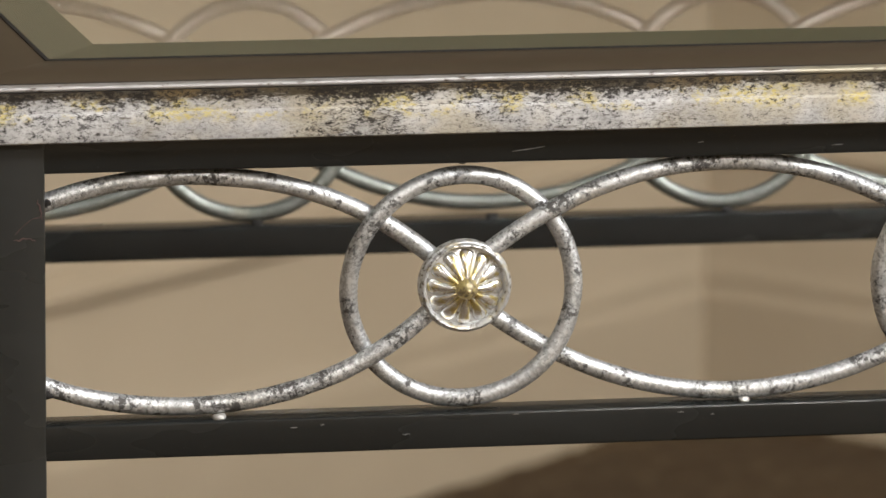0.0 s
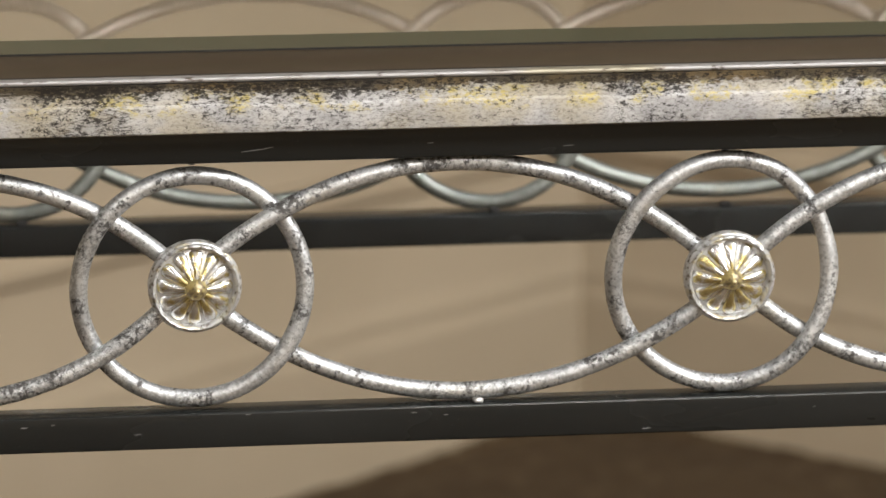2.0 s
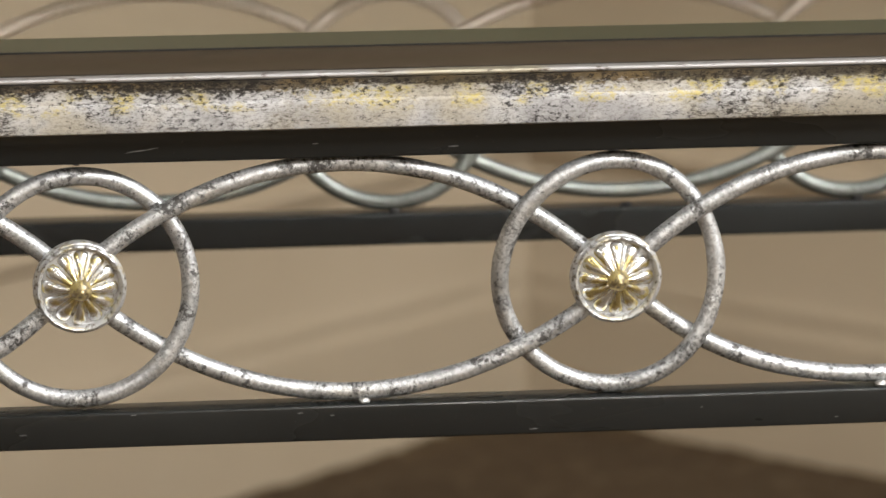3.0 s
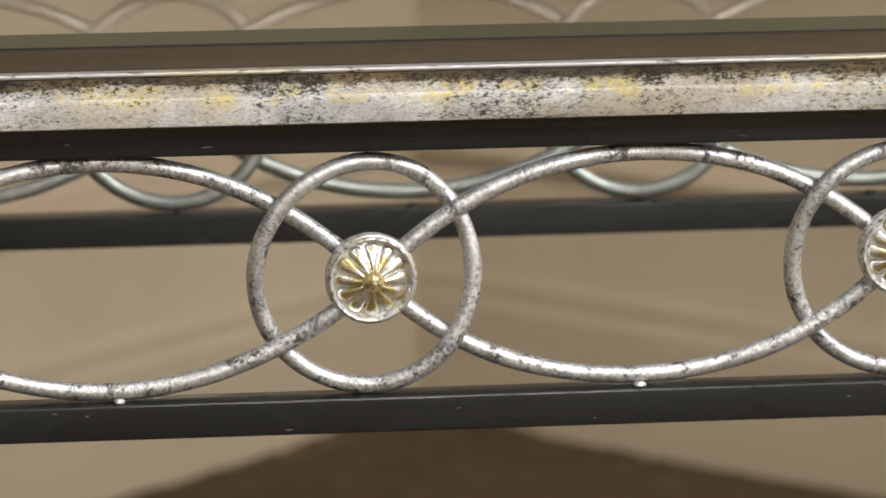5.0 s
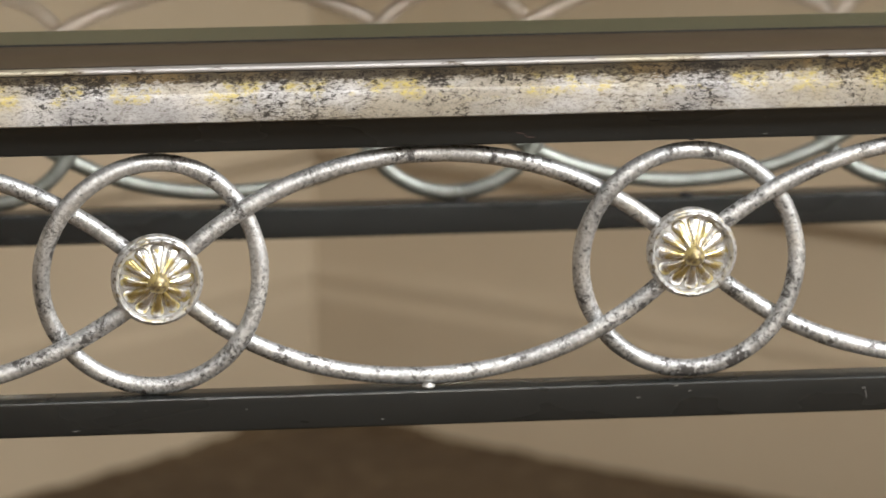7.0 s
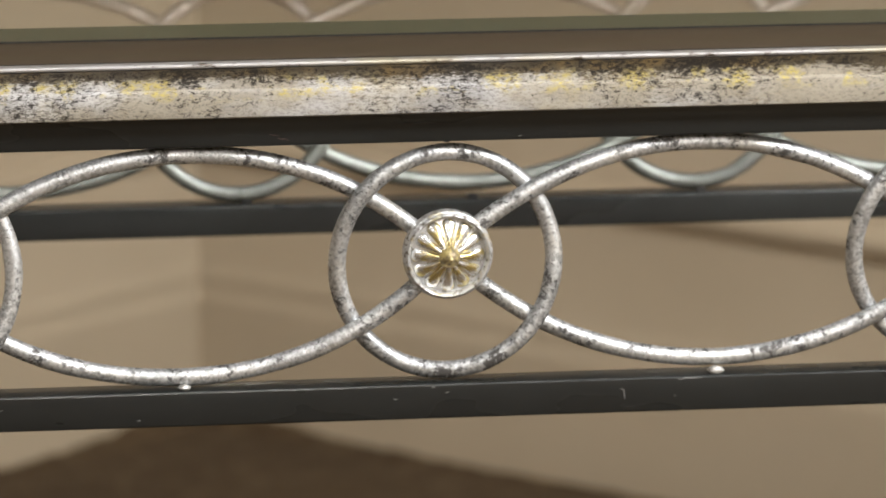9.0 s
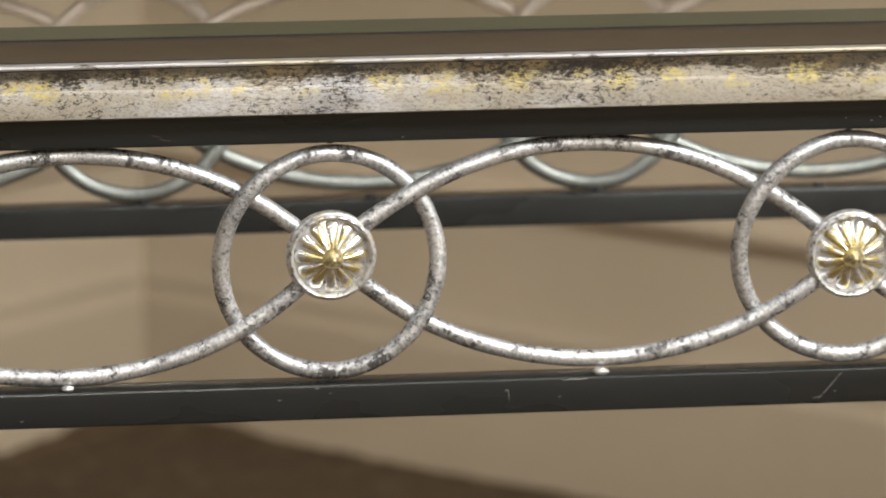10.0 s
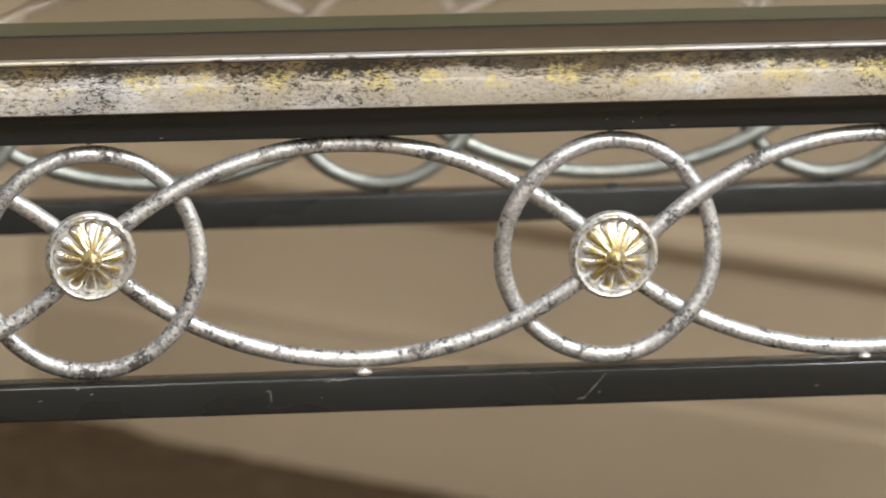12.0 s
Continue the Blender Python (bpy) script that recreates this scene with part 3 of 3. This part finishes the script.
FRONT = -W / 2
for n, (x0, z0, x1, z1, wide) in enumerate((
    (-0.0695, 0.7070, -0.0667, 0.7073, 0.0006), (0.0200, 0.7095, 0.0224, 0.7097, 0.0006), (0.0870, 0.7081, 0.0893, 0.7083, 0.0006), (-0.0245, 0.7027, -0.0215, 0.7029, 0.0005),
    (-0.0575, 0.7078, -0.0560, 0.7080, 0.0005), (0.1815, 0.6982, 0.1850, 0.6984, 0.0005), (0.1003, 0.7068, 0.1020, 0.7069, 0.0005), (0.4355, 0.7067, 0.4372, 0.7068, 0.0006),
    (0.4140, 0.7044, 0.4160, 0.7046, 0.0006), (0.4297, 0.7090, 0.4315, 0.7092, 0.0011), (0.5105, 0.7054, 0.5112, 0.7010, 0.0006), (0.5090, 0.7055, 0.5108, 0.7056, 0.0006),
    (0.6524, 0.7088, 0.6422, 0.6973, 0.00045), (0.6440, 0.6985, 0.6400, 0.6979, 0.0004), (0.5330, 0.7093, 0.5440, 0.7095, 0.0008), (0.5316, 0.7020, 0.5328, 0.7022, 0.0005),
    (0.6490, 0.7005, 0.6500, 0.7007, 0.0005), (0.2520, 0.7050, 0.2532, 0.7051, 0.0005), (0.7420, 0.7000, 0.7436, 0.7003, 0.0005), (0.3080, 0.6990, 0.3096, 0.6991, 0.0005))):
    sliver(x0, z0, x1, z1, wide, FRONT, CHIP, "paint_chip", n)
for n, (x0, z0, x1, z1, wide) in enumerate((
    (0.0180, 0.8170, 0.0310, 0.8188, 0.0005), (0.0925, 0.8188, 0.0950, 0.8190, 0.0004), (0.3620, 0.8178, 0.3660, 0.8170, 0.0005), (0.3655, 0.8160, 0.3700, 0.8153, 0.0006),
    (0.1470, 0.8163, 0.1515, 0.8166, 0.0004), (0.6610, 0.8164, 0.6622, 0.8165, 0.0005), (0.6775, 0.8144, 0.6795, 0.8146, 0.0005), (0.6645, 0.8179, 0.6658, 0.8180, 0.0005),
    (0.6500, 0.8176, 0.6512, 0.8177, 0.0004), (0.4645, 0.8144, 0.4662, 0.8146, 0.0005))):
    sliver(x0, z0, x1, z1, wide, FRONT, SCUFF if n in (2, 3) else CHIP, "paint_chip", n + 50)
for n, (x0, z0, x1, z1, wide) in enumerate(((-0.1785, 0.7868, -0.1728, 0.7876, 0.0011), (-0.1690, 0.8030, -0.1672, 0.7950, 0.0012), (-0.1672, 0.7962, -0.1715, 0.7952, 0.0007), (-0.1715, 0.7952, -0.1750, 0.7925, 0.0006), (-0.1750, 0.7925, -0.1778, 0.7893, 0.0006), (-0.1730, 0.7878, -0.1700, 0.7864, 0.0008))):
    sliver(x0, z0, x1, z1, wide, FRONT - 0.0008, SCUFF, "scuff_mark", n + 80)
